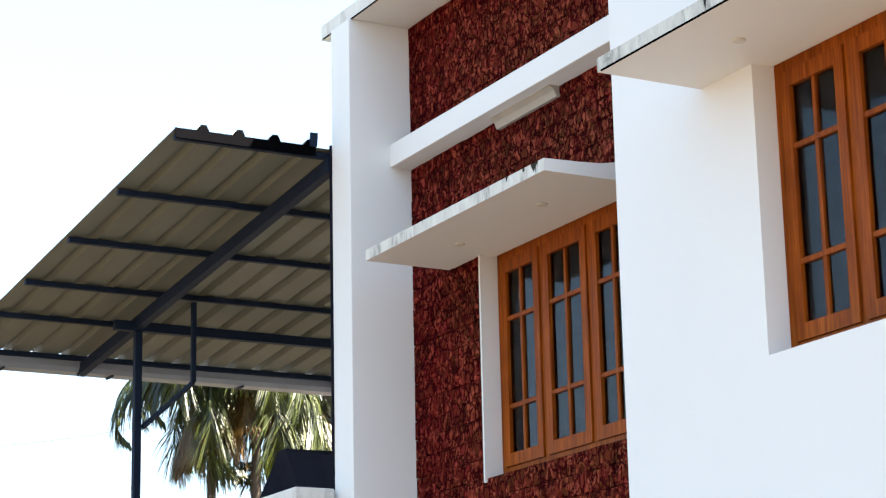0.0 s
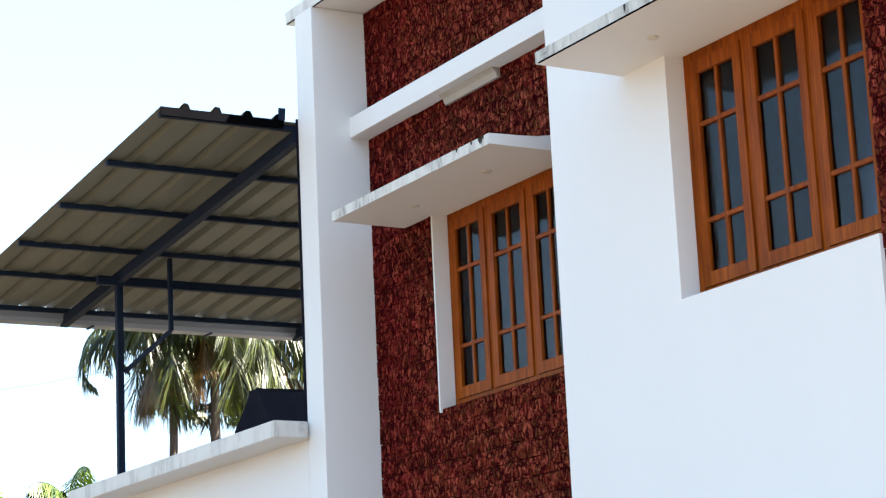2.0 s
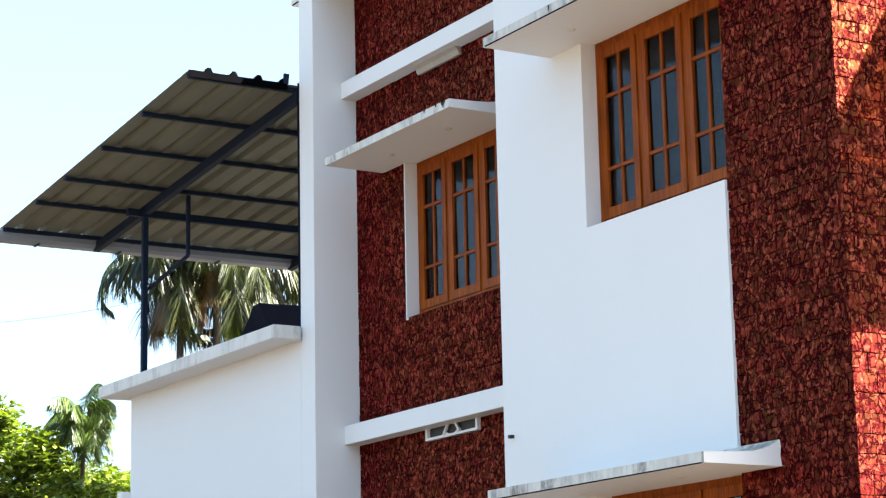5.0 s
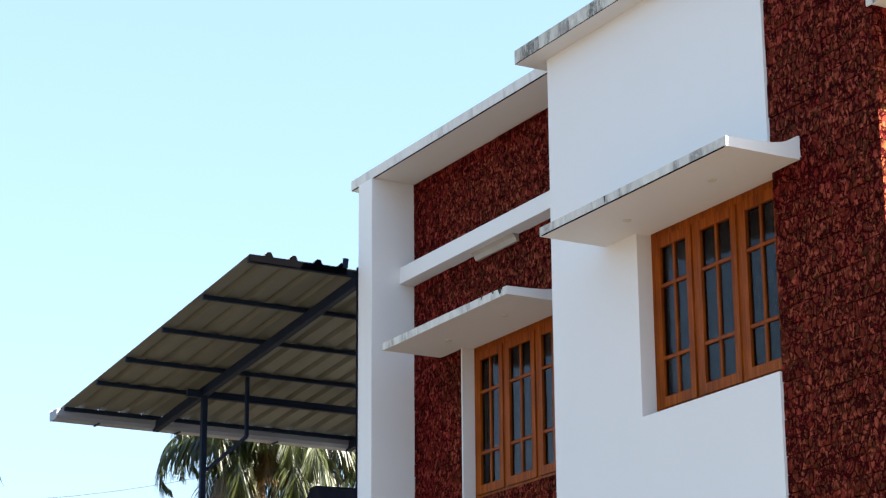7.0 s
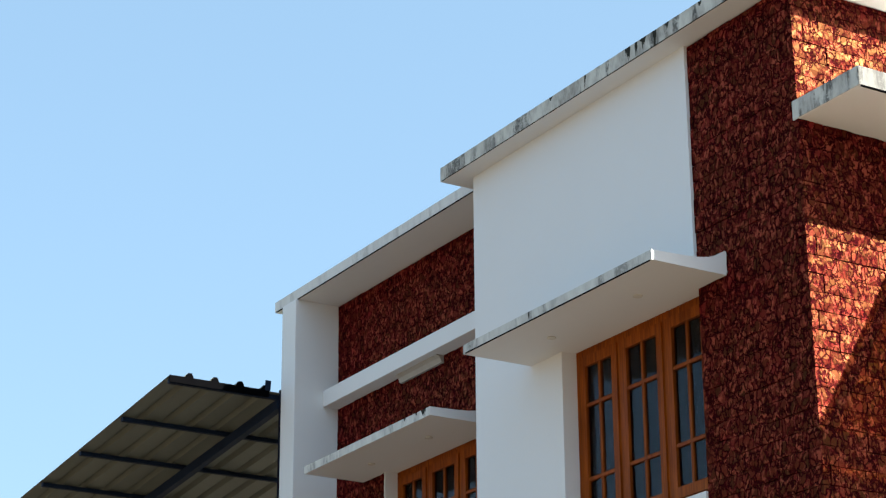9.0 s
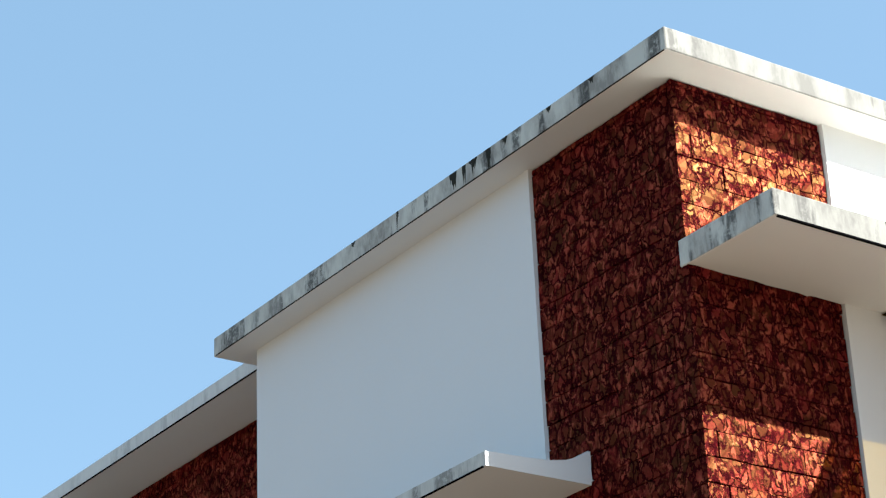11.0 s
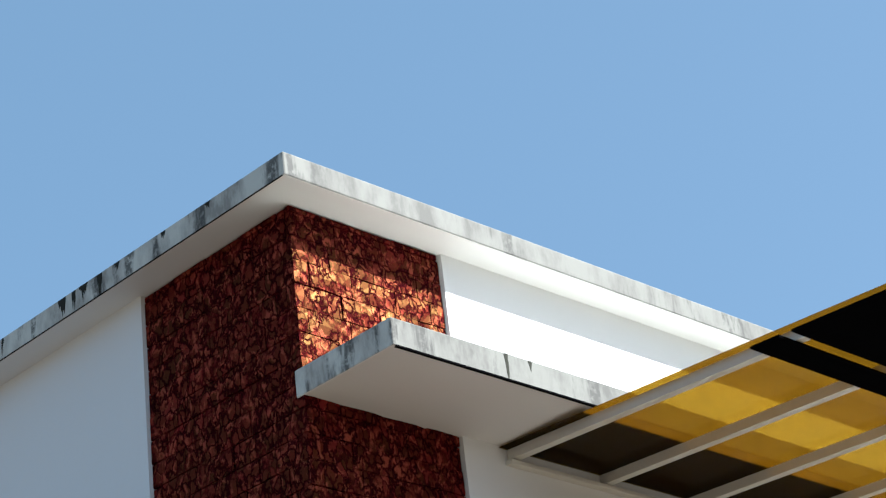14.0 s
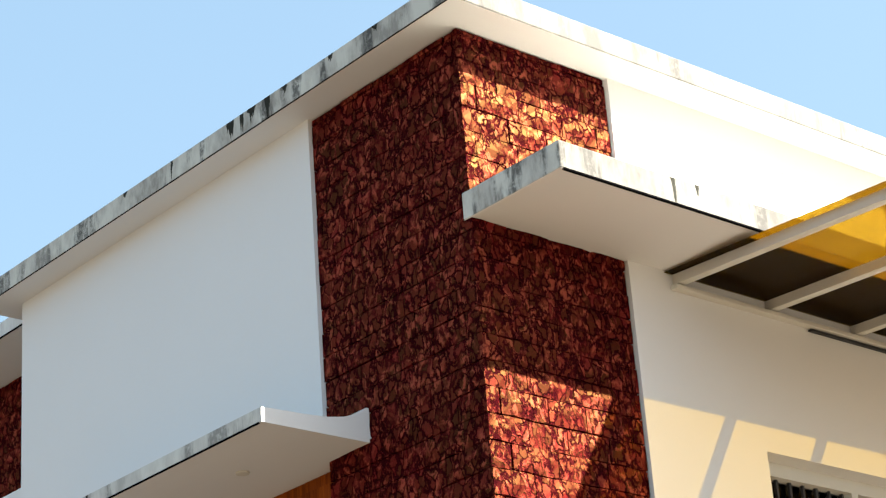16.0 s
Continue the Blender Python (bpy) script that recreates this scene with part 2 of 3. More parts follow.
# ---- building blocks ----
def add_box(bm, x0, x1, y0, y1, z0, z1):
    v = [bm.verts.new(p) for p in ((x0, y0, z0), (x1, y0, z0), (x1, y1, z0), (x0, y1, z0),
                                   (x0, y0, z1), (x1, y0, z1), (x1, y1, z1), (x0, y1, z1))]
    for f in ((3, 2, 1, 0), (4, 5, 6, 7), (0, 1, 5, 4), (1, 2, 6, 5), (2, 3, 7, 6), (3, 0, 4, 7)):
        bm.faces.new([v[k] for k in f])
    return v


def boxes(*bounds, bevel=0.0):
    bm = bmesh.new()
    for b in bounds:
        add_box(bm, *b)
    if bevel:
        bmesh.ops.bevel(bm, geom=bm.edges[:], offset=bevel, segments=2, affect="EDGES", profile=0.5)
    return bm


def pierced(us, ws, solid, d0, d1, across="x"):
    """One slab cut into cells at us (along) and ws (up), with those left open for which solid(i, j) is false. d0, d1: its two faces."""
    bm = bmesh.new()
    made = {}

    def at(i, j, d):
        if (i, j, d) not in made:
            made[i, j, d] = bm.verts.new((us[i], d, ws[j]) if across == "x" else (d, us[i], ws[j]))
        return made[i, j, d]

    cells = {(i, j) for i in range(len(us) - 1) for j in range(len(ws) - 1) if solid(i, j)}
    for i, j in cells:
        for d in (d0, d1):
            bm.faces.new([at(a, b, d) for a, b in ((i, j), (i + 1, j), (i + 1, j + 1), (i, j + 1))])
        for (p, q), (a, b), (c, e) in (((i - 1, j), (i, j), (i, j + 1)), ((i + 1, j), (i + 1, j), (i + 1, j + 1)), ((i, j - 1), (i, j), (i + 1, j)), ((i, j + 1), (i, j + 1), (i + 1, j + 1))):
            if (p, q) not in cells:
                bm.faces.new((at(a, b, d0), at(c, e, d0), at(c, e, d1), at(a, b, d1)))
    return bm


def bar(bm, a, b, wide, tall):
    """A square bar from a to b."""
    a, b = Vector(a), Vector(b)
    w = (b - a).normalized()
    side = w.cross(Vector((0, 0, 1)))
    side = Vector((1, 0, 0)) if side.length < 1e-4 else side.normalized()
    up = side.cross(w)
    ring = [[bm.verts.new(p + side * (wide / 2 * s) + up * (tall / 2 * t)) for s, t in ((-1, -1), (1, -1), (1, 1), (-1, 1))] for p in (a, b)]
    bm.faces.new(ring[0])
    bm.faces.new(ring[1][::-1])
    for k in range(4):
        bm.faces.new((ring[0][k], ring[1][k], ring[1][(k + 1) % 4], ring[0][(k + 1) % 4]))


def tube(bm, points, radii, sides=10):
    rings = []
    for k, p in enumerate(points):
        p = Vector(p)
        w = (Vector(points[min(k + 1, len(points) - 1)]) - Vector(points[max(k - 1, 0)])).normalized()
        s = w.cross(Vector((0.3, 1, 0.1))).normalized()
        u = s.cross(w)
        rings.append([bm.verts.new(p + (s * math.cos(a) + u * math.sin(a)) * radii[k]) for a in (2 * math.pi * j / sides for j in range(sides))])
    for r0, r1 in zip(rings, rings[1:]):
        for j in range(sides):
            bm.faces.new((r0[j], r0[(j + 1) % sides], r1[(j + 1) % sides], r1[j]))
    bm.faces.new(rings[0][::-1])
    bm.faces.new(rings[-1])


def prism(bm, outline, x0, x1):
    """A profile in y and z, drawn out along x."""
    a = [bm.verts.new((x0, y, z)) for y, z in outline]
    b = [bm.verts.new((x1, y, z)) for y, z in outline]
    bm.faces.new(a)
    bm.faces.new(b[::-1])
    for k in range(len(a)):
        q = (k + 1) % len(a)
        bm.faces.new((a[k], b[k], b[q], a[q]))


def part(name, bm, material, parent=None, label="", kind="", smooth=False, below=None, ends=False, front=None):
    """below: the paint of the faces that look down, and of those that look along x where ends is set."""
    bmesh.ops.recalc_face_normals(bm, faces=bm.faces[:])
    me = bpy.data.meshes.new(name)
    bm.to_mesh(me)
    bm.free()
    if smooth:
        me.polygons.foreach_set("use_smooth", [True] * len(me.polygons))
    me.materials.append(material)
    if below:
        me.materials.append(below)
        for p in me.polygons:
            p.material_index = 1 if p.normal.z < -0.5 or (ends and abs(p.normal.x) > 0.5) else 0
    if front:                            # the sunlit side, facing along x, takes a paint darkened against the sun
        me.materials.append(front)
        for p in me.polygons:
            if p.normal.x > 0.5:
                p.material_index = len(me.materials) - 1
    ob = new(name, me)
    ob.parent = parent
    return tagged(ob, label, kind=kind)


def thing(name, at, label, category, group="", kind=""):
    ob = new(name)
    ob.location = at
    ob.empty_display_size = 0.2
    return tagged(ob, label, category, group, kind)


GROUND = -0.7

# ---- ground ----
bm = bmesh.new()
rows = 24
grid = [[bm.verts.new((-900 + 1800 * i / rows, -900 + 1800 * j / rows, GROUND)) for j in range(rows + 1)] for i in range(rows + 1)]
for i in range(rows):
    for j in range(rows):
        bm.faces.new((grid[i][j], grid[i + 1][j], grid[i + 1][j + 1], grid[i][j + 1]))
tagged(part("ground", bm, SOIL, kind="structure"), "bare sandy yard round the house", "ground")

# ---- the house ----
X_PANEL, X_EDGE = -3.845, -1.105          # white panel of the side wall
W_LEFT, W_WIDE = -2.682, 1.578           # its windows
SILL, HEAD = 4.156, 5.531
W_IN, V_IN = 0.110, 0.115            # how far the window frames stand in
STOREY = 3.274
SOFFIT = 7.289
BAY_Y, BAY_X0 = 0.571, -7.156              # recessed stone bay
V_LEFT = -6.265                          # window in the bay
END_X = -7.424                            # far end of the house
FRONT_STONE = 0.950                      # width of stone on the sunlit face
DEEP = 8.0

house = thing("house", (0, 0, GROUND), "two-storey white house with red laterite stone cladding", "house")
house.location = (0, 0, 0)

wr = W_LEFT + W_WIDE
panel = part("wall", pierced((X_PANEL, W_LEFT, X_EDGE), (GROUND, SILL - STOREY, HEAD - STOREY, SILL, HEAD, SOFFIT), lambda i, j: i == 0 or j not in (1, 3), -0.018, 0.25),
             WHITE, house, "smooth white painted side wall")
corner = part("wall", boxes((X_EDGE + 0.001, -0.022, 0.022, 0.25, GROUND, SOFFIT)), MORTAR, house, "corner clad in rough red laterite stone")
corner_front = part("wall", boxes((-0.25, -0.022, 0.2501, FRONT_STONE, GROUND, SOFFIT)), MORTAR, house, "corner clad in rough red laterite stone, in the sun")
FW0, FW1, FZ0, FZ1 = 1.76, 3.27, 4.1, 5.52     # window of the sunlit face
front = part("wall", pierced((FRONT_STONE, FW0, FW1, DEEP), (GROUND, FZ0, FZ1, SOFFIT), lambda i, j: (i, j) != (1, 1), -0.25, 0.016, "y"), WHITE, house,
             "white painted front wall in the sun")
BAY_TOP = 7.300
vr = V_LEFT + W_WIDE
VENT = (-5.953, -5.123, 3.040, 3.165)
bay = part("wall", pierced((BAY_X0, V_LEFT, vr, -3.7), (GROUND, SILL, HEAD, BAY_TOP), lambda i, j: (i, j) != (1, 1), BAY_Y + 0.022, 0.73),
           MORTAR, house, "recessed bay clad in red laterite stone")
part("pillar", boxes((END_X, BAY_X0, 0.131, DEEP, GROUND, BAY_TOP), bevel=0.006), WHITE, house, "white end wall standing out as a fin")
part("wall", boxes((X_PANEL, X_PANEL + 0.2, 0.251, BAY_Y - 0.001, GROUND, SOFFIT)), WHITE, house)
part("wall", boxes((BAY_X0 + 0.001, -0.251, DEEP - 0.25, DEEP, GROUND, BAY_TOP - 0.06)), INSIDE, house)
part("floor_slab", boxes((BAY_X0 + 0.002, -0.252, 0.74, DEEP - 0.252, 3.0, 3.15)), INSIDE, house)
part("partition_wall", boxes((-3.695, -3.55, 0.74, DEEP - 0.252, GROUND, 2.99)), INSIDE, house)
part("partition_wall", boxes((-3.695, -3.55, 0.74, DEEP - 0.252, 3.16, BAY_TOP - 0.06)), INSIDE, house)

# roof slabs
part("roof", boxes((-4.067, 0.194, -0.189, DEEP + 0.25, SOFFIT, 7.412), bevel=0.008), EDGE, house, "flat concrete roof slab with black mould runs", below=WHITE, front=EDGE_SUN)
# thin near-black strips along the lower edges paint in the drip groove's shade
part("drip_shade", boxes((-4.037, 0.182, -0.191, -0.1865, SOFFIT - 0.001, SOFFIT + 0.003)), VOID, house, "black strip in place of the drip groove's shade")
part("roof", boxes((-7.625, -4.071, 0.153, DEEP + 0.25, BAY_TOP, 7.405), bevel=0.008), EDGE_LITE, house, "flat white roof slab over the bay", below=WHITE)
part("drip_shade", boxes((-7.59, -4.1, 0.149, 0.159, BAY_TOP - 0.002, BAY_TOP + 0.004)), VOID, house, "black strip in place of the drip groove's shade")
# bands across the bay
part("beam", boxes((BAY_X0, X_PANEL, 0.421, 0.591, 6.310, 6.465), bevel=0.006), WHITE, house, "white plastered band")
part("beam", boxes((BAY_X0, X_PANEL, 0.421, 0.591, 3.141, 3.311), bevel=0.006), WHITE, house, "white plastered band")


SHADOW_AT = (-5.98, -5.28, 6.245)       # grey strip modelled in place of the shadow under the upper band
bm = bmesh.new()
prism(bm, [(BAY_Y - 0.070, 6.306), (BAY_Y - 0.040, 6.284), (BAY_Y - 0.024, SHADOW_AT[2]), (BAY_Y + 0.02, SHADOW_AT[2]), (BAY_Y + 0.02, 6.312), (BAY_Y - 0.070, 6.312)], SHADOW_AT[0], SHADOW_AT[1])
part("shadow_strip", bm, SHADOW_GREY, house, "grey strip in place of the shadow under the band")


def sunshade(x0, x1, y_wall, low, depth=0.613, material=EDGE_MID):
    """A thin concrete shade: flat below, swept up to the wall on top, with two downlights."""
    bm = bmesh.new()
    top = [(-depth, 0.068), (-depth + 0.05, 0.070), (-0.36, 0.075), (-0.22, 0.084), (-0.13, 0.100), (-0.07, 0.122), (-0.03, 0.145), (0.0, 0.165)]
    prism(bm, [(y_wall - depth, low), *[(y_wall + a, low + b) for a, b in top], (y_wall + 0.1, low + 0.165), (y_wall + 0.1, low)], x0, x1)
    s = part("sunshade", bm, material, house, "thin concrete sunshade with weathered white paint", below=WHITE, ends=True)
    if material is EDGE_MID:
        # no groove is cut: a black strip gives its shade
        part("drip_shade", boxes((x0 + 0.03, x1 - 0.02, y_wall - depth - 0.002, y_wall - depth + 0.006, low - 0.003, low + 0.004)), VOID, s, "black strip in place of the drip groove's shade")
    for k in (0.28, 0.73):
        bm = bmesh.new()
        c = (x0 + (x1 - x0) * k, y_wall - 0.25)
        tube(bm, [(*c, low + 0.004), (*c, low - 0.008), (*c, low - 0.011)], [0.032, 0.032, 0.024], 16)
        part("downlight", bm, FRAME_WHITE, s, "small round recessed downlight")
    return s


sunshade(-3.083, -0.797, -0.012, 5.523, 0.588)
sunshade(-3.168, -0.706, -0.012, 5.523 - STOREY, 0.588)
sunshade(-6.664, -4.539, BAY_Y, 5.523, 0.583, EDGE_SPOT)

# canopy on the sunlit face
part("canopy", boxes((-0.05, 0.582, -0.006, 4.2, 6.328, 6.461), bevel=0.006), EDGE, house, "concrete canopy with mould-streaked edge", below=WHITE, front=EDGE_SUN)
# black strip drawn as the shade line under the canopy's edge
part("drip_shade", boxes((0.572, 0.584, 0.01, 4.19, 6.323, 6.333)), VOID, house, "black strip in place of the drip groove's shade")


def mould_run(at, face, top, low, wide, reach, seed, across="x"):
    """A crust of black mould creeping down a slab's edge, in ragged tongues of unequal length."""
    rnd = random.Random(seed)
    bm = bmesh.new()
    n = max(4, int(wide / 0.006))
    ranks = []
    for k in range(n + 1):
        mid = abs(2 * k / n - 1)
        fall = (top - low) * min(1.0, reach * (1.1 - 0.8 * mid ** 2) * rnd.choice((0.35, 0.7, 1.0)) * rnd.uniform(0.7, 1.15))
        rank = []
        for q in range(6):
            u = at + wide * (k / n - 0.5) * (1.05 - 0.05 * q) + rnd.uniform(-0.003, 0.003)
            d = 0.0 if q == 5 or k in (0, n) else rnd.uniform(0.0012, 0.0026)
            z = top - fall * q / 5
            rank.append(bm.verts.new((u, face - d, z) if across == "x" else (face + d, u, z)))
        ranks.append(rank)
    for a, b in zip(ranks, ranks[1:]):
        for q in range(5):
            bm.faces.new((a[q], b[q], b[q + 1], a[q + 1]))
    return part("mould_run", bm, MOULD, house, "black mould crust on the slab edge")


# place along the edge, width, how far down it has crept
for k, (at, wide, reach) in enumerate(((-2.48, 0.05, 0.4), (-2.04, 0.028, 1.2), (-1.515, 0.07, 1.0), (-1.417, 0.04, 1.1), (-1.334, 0.08, 0.9),
                                       (-1.20, 0.05, 1.0), (-1.057, 0.05, 0.5), (-0.69, 0.04, 0.5), (-0.35, 0.05, 0.4))):
    mould_run(at, -0.1885, 7.406, SOFFIT, wide, reach, 40 + k)
for k, (at, wide, reach) in enumerate(((0.69, 0.03, 1.2), (0.845, 0.03, 0.5))):
    mould_run(at, 0.5815, 6.457, 6.328, wide, reach, 60 + k, "y")
for k, (at, wide, reach) in enumerate(((-4.93, 0.03, 0.5), (-4.75, 0.03, 0.5), (-4.635, 0.08, 0.9))):
    mould_run(at, BAY_Y - 0.5825, 5.590, 5.523, wide, reach, 70 + k)
mould_run(-2.22, -0.5995, 5.590, 5.523, 0.022, 1.2, 80)


def wood_window(x0, y, z0, z1, wide):
    """Three glazed casements, each two panes wide and three high."""
    cut = (x0, x0 + 0.055, x0 + wide / 3 - 0.022, x0 + wide / 3 + 0.022, x0 + wide * 2 / 3 - 0.022, x0 + wide * 2 / 3 + 0.022, x0 + wide - 0.055, x0 + wide)
    w = part("window", pierced(cut, (z0, z0 + 0.055, z1 - 0.055, z1), lambda i, j: j != 1 or i % 2 == 0, y, y + 0.09),
             TEAK, house, "three-leaf varnished teak window, closed")
    for k in range(3):
        a = x0 + (0.055 if k == 0 else wide * k / 3 + 0.022) + 0.003
        b = x0 + (wide - 0.055 if k == 2 else wide * (k + 1) / 3 - 0.022) - 0.003
        c, d = z0 + 0.058, z1 - 0.058
        st = 0.062
        leaf = pierced((a, a + st, b - st, b), (c, c + 0.075, d - 0.075, d), lambda i, j: (i, j) != (1, 1), y - 0.012, y + 0.035)
        bmesh.ops.bevel(leaf, geom=[e for e in leaf.edges if e.is_manifold and e.calc_face_angle() > 1.0], offset=0.004, segments=1, affect="EDGES")
        part("casement", leaf, TEAK, w)
        m = (a + b) / 2
        part("muntin", boxes((m - 0.012, m + 0.012, y - 0.004, y + 0.028, c + 0.075, d - 0.075)), TEAK, w)
        lo, hi = c + 0.075, d - 0.075
        cuts = [lo, lo + (hi - lo) * 0.255, lo + (hi - lo) * 0.74, hi]
        for q in cuts[1:3]:
            part("muntin", boxes((a + st, b - st, y - 0.007, y + 0.026, q - 0.012, q + 0.012)), TEAK, w)
        for p0, p1 in ((a + st, m - 0.012), (m + 0.012, b - st)):
            for q0, q1 in zip(cuts, cuts[1:]):
                g = part("pane", boxes((p0, p1, y + 0.010, y + 0.014, q0, q1)), GLASS, w)
                g.visible_shadow = False
    return w


wood_window(W_LEFT, W_IN, SILL, HEAD, W_WIDE)
wood_window(W_LEFT, W_IN, SILL - STOREY, HEAD - STOREY, W_WIDE)
wood_window(V_LEFT, BAY_Y + V_IN, SILL, HEAD, W_WIDE)
# white plaster lining of the bay window
part("window_reveal", boxes((V_LEFT - 0.004, V_LEFT + 0.012, BAY_Y - 0.012, BAY_Y + V_IN - 0.002, SILL - 0.03, HEAD)), WHITE, house, "white plastered window reveal")


def curtain(x0, x1, y, z0, z1, seed):
    rnd = random.Random(seed)
    bm = bmesh.new()
    n = 60
    cols = []
    ph = rnd.random() * 6
    for k in range(n + 1):
        x = x0 + (x1 - x0) * k / n
        d = 0.022 * math.sin(k * 0.95 + ph) + 0.012 * math.sin(k * 0.37 + ph * 2)
        cols.append([bm.verts.new((x, y + d * (1 - 0.4 * z), z0 + (z1 - z0) * z)) for z in (0, 0.5, 1)])
    for a, b in zip(cols, cols[1:]):
        for j in range(2):
            bm.faces.new((a[j], b[j], b[j + 1], a[j + 1]))
    bm2 = bm
    bm2.normal_update()
    bmesh.ops.solidify(bm2, geom=bm2.faces[:], thickness=0.004)
    return bm2


for x0, y, z0, cover in ((W_LEFT, W_IN, SILL, 0.70), (V_LEFT, BAY_Y + V_IN, SILL, 0.77), (W_LEFT, W_IN, SILL - STOREY, 0.7)):
    c = thing("curtain", (x0 + W_WIDE / 2, y + 0.2, z0), "pale grey half-height curtain behind the window glass", "curtain", "window curtains")
    cm = part("cloth", curtain(-W_WIDE / 2 + 0.27, W_WIDE / 2 - 0.06, 0.0, 0.03, (HEAD - SILL) * cover, x0), CURTAIN, c, smooth=True)
    part("curtain_rod", boxes((-W_WIDE / 2 + 0.03, W_WIDE / 2 - 0.03, -0.008, 0.008, (HEAD - SILL) * cover, (HEAD - SILL) * cover + 0.016)), CHROME, c)

# ventilator under the lower band
x0, x1, z0, z1 = VENT
v = part("ventilator", pierced((x0, x0 + 0.03, x1 - 0.03, x1), (z0, z0 + 0.02, z1 - 0.02, z1), lambda i, j: (i, j) != (1, 1), BAY_Y - 0.03, BAY_Y + 0.02),
         WHITE, house, "small white framed ventilator opening")
part("back_panel", boxes((x0 + 0.03, x1 - 0.03, BAY_Y, BAY_Y + 0.01, z0 + 0.02, z1 - 0.02)), BLACK, v, "dark opening")
mid = (x0 + x1) / 2
for k in (-1, 1):
    for lean, low, high, thick in ((0.13, z0 + 0.015, z1 - 0.015, 0.02), (0.13, z0 + 0.05, z0 + 0.02, 0.012)):
        bm = bmesh.new()
        bar(bm, (mid + k * lean, BAY_Y - 0.02, low), (mid + k * 0.055, BAY_Y - 0.02, high), thick, thick)
        part("grille_bar", bm, WHITE, v)
# spout on the panel
bm = bmesh.new()
tube(bm, [(-3.72, 0.0, 2.79), (-3.72, -0.06, 2.785)], [0.014, 0.014], 10)
part("pipe_stub", bm, BLACK, house, "short dark pipe stub in the wall")

# window of the sunlit face
fw = part("window", pierced((FW0, FW0 + 0.06, 2.49, 2.54, FW1 - 0.06, FW1), (FZ0, FZ0 + 0.06, FZ1 - 0.07, FZ1), lambda i, j: j != 1 or i % 2 == 0, -0.16, -0.09, "y"),
          FRAME_WHITE, house, "white framed window with iron bars")
for k in range(14):
    y = FW0 + 0.1 + k * 0.098
    part("grille_bar", boxes((-0.135, -0.12, y, y + 0.014, FZ0 + 0.06, FZ1 - 0.07)), BLACK, fw)
g = part("pane", boxes((-0.152, -0.148, FW0 + 0.06, FW1 - 0.06, FZ0 + 0.06, FZ1 - 0.07)), GLASS, fw)
g.visible_shadow = False

# ---- terrace wall ----
terrace = thing("terrace_block", (-10.4, 1.0, GROUND), "white single-storey block with a parapet round its terrace", "building")
terrace.location = (0, 0, 0)
part("wall", boxes((-11.307, END_X - 0.002, 0.133, 0.25, GROUND, 4.098)), WHITE, terrace, "plain white painted wall")
part("wall", boxes((-11.307, -11.107, 0.2501, DEEP, GROUND, 4.098)), WHITE, terrace)
part("coping", boxes((-11.477, END_X + 0.05, -0.167, 0.105, 4.098, 4.221), (-11.477, END_X - 0.003, 0.105, 0.36, 4.098, 4.221), bevel=0.008), EDGE_LITE, terrace, "white parapet coping with dark cracks", below=WHITE)
part("coping", boxes((-11.477, -10.997, 0.361, DEEP, 4.098, 4.221), bevel=0.008), EDGE_LITE, terrace, below=WHITE)
part("terrace_floor", boxes((-11.107, END_X - 0.003, 0.25, DEEP, 3.0, 3.2)), INSIDE, terrace)
part("ledge", boxes((-11.427, -11.3072, 0.035, 0.6, 2.9, 3.12), bevel=0.006), WHITE, terrace)

# ---- lean-to roof over the terrace ----
SX0, SZ0, SX1, SZ1 = -12.403, 5.993, -7.444, 6.449
SLOPE = (SZ1 - SZ0) / (SX1 - SX0)
SY0, SY1 = -0.966, 5.2


def roof_z(x):
    return SZ0 + SLOPE * (x - SX0)


shed = thing("lean_to_roof", (-10.5, 1.5, 4.29), "lean-to roof of ribbed metal sheet on dark steel posts", "roof")
shed.location = (0, 0, 0)
bm = bmesh.new()
prof, y = [], SY0
while y < SY1:
    for dy, dz in ((0.0, 0.0), (0.140, 0.0), (0.172, 0.040), (0.200, 0.040), (0.232, 0.0)):
        prof.append((y + dy, dz))
    y += 0.25
low = [[bm.verts.new((x, py, roof_z(x) + pz + 0.03)) for py, pz in prof] for x in (SX0, SX1)]
for k in range(len(prof) - 1):
    bm.faces.new((low[0][k], low[1][k], low[1][k + 1], low[0][k + 1]))
bm.normal_update()
bmesh.ops.solidify(bm, geom=bm.faces[:], thickness=0.002)
part("roof_sheet", bm, SHEET, shed, "ribbed metal roofing sheet, dull from below")
for x in (-7.504, -8.536, -9.534, -10.513, -11.319, -12.283):
    bm = bmesh.new()
    bar(bm, (x, SY0 + 0.02, roof_z(x) + 0.0), (x, SY1, roof_z(x) + 0.005), 0.04, 0.04)
    part("purlin", bm, DARK_STEEL, shed)
for y in (0.15, 2.55, 4.95):
    bm = bmesh.new()
    bar(bm, (SX0 + 0.02, y, roof_z(SX0) - 0.075), (SX1 - 0.02, y, roof_z(SX1) - 0.07), 0.065, 0.095)
    part("rafter", bm, DARK_STEEL, shed)
PX = -11.02
for y in (0.15, 4.95):
    part("post", boxes((PX - 0.03, PX + 0.03, y - 0.03, y + 0.03, 4.221 if y < 1 else 3.2, 5.98), bevel=0.006), DARK_STEEL, shed)
bm = bmesh.new()
bar(bm, (PX, -0.05, 6.02), (PX, 5.1, 6.02), 0.06, 0.075)
part("tie_beam", bm, DARK_STEEL, shed)
bm = bmesh.new()
bar(bm, (-10.52, 0.42, roof_z(-10.52) - 0.03), (-10.52, 0.42, 5.5), 0.035, 0.035)
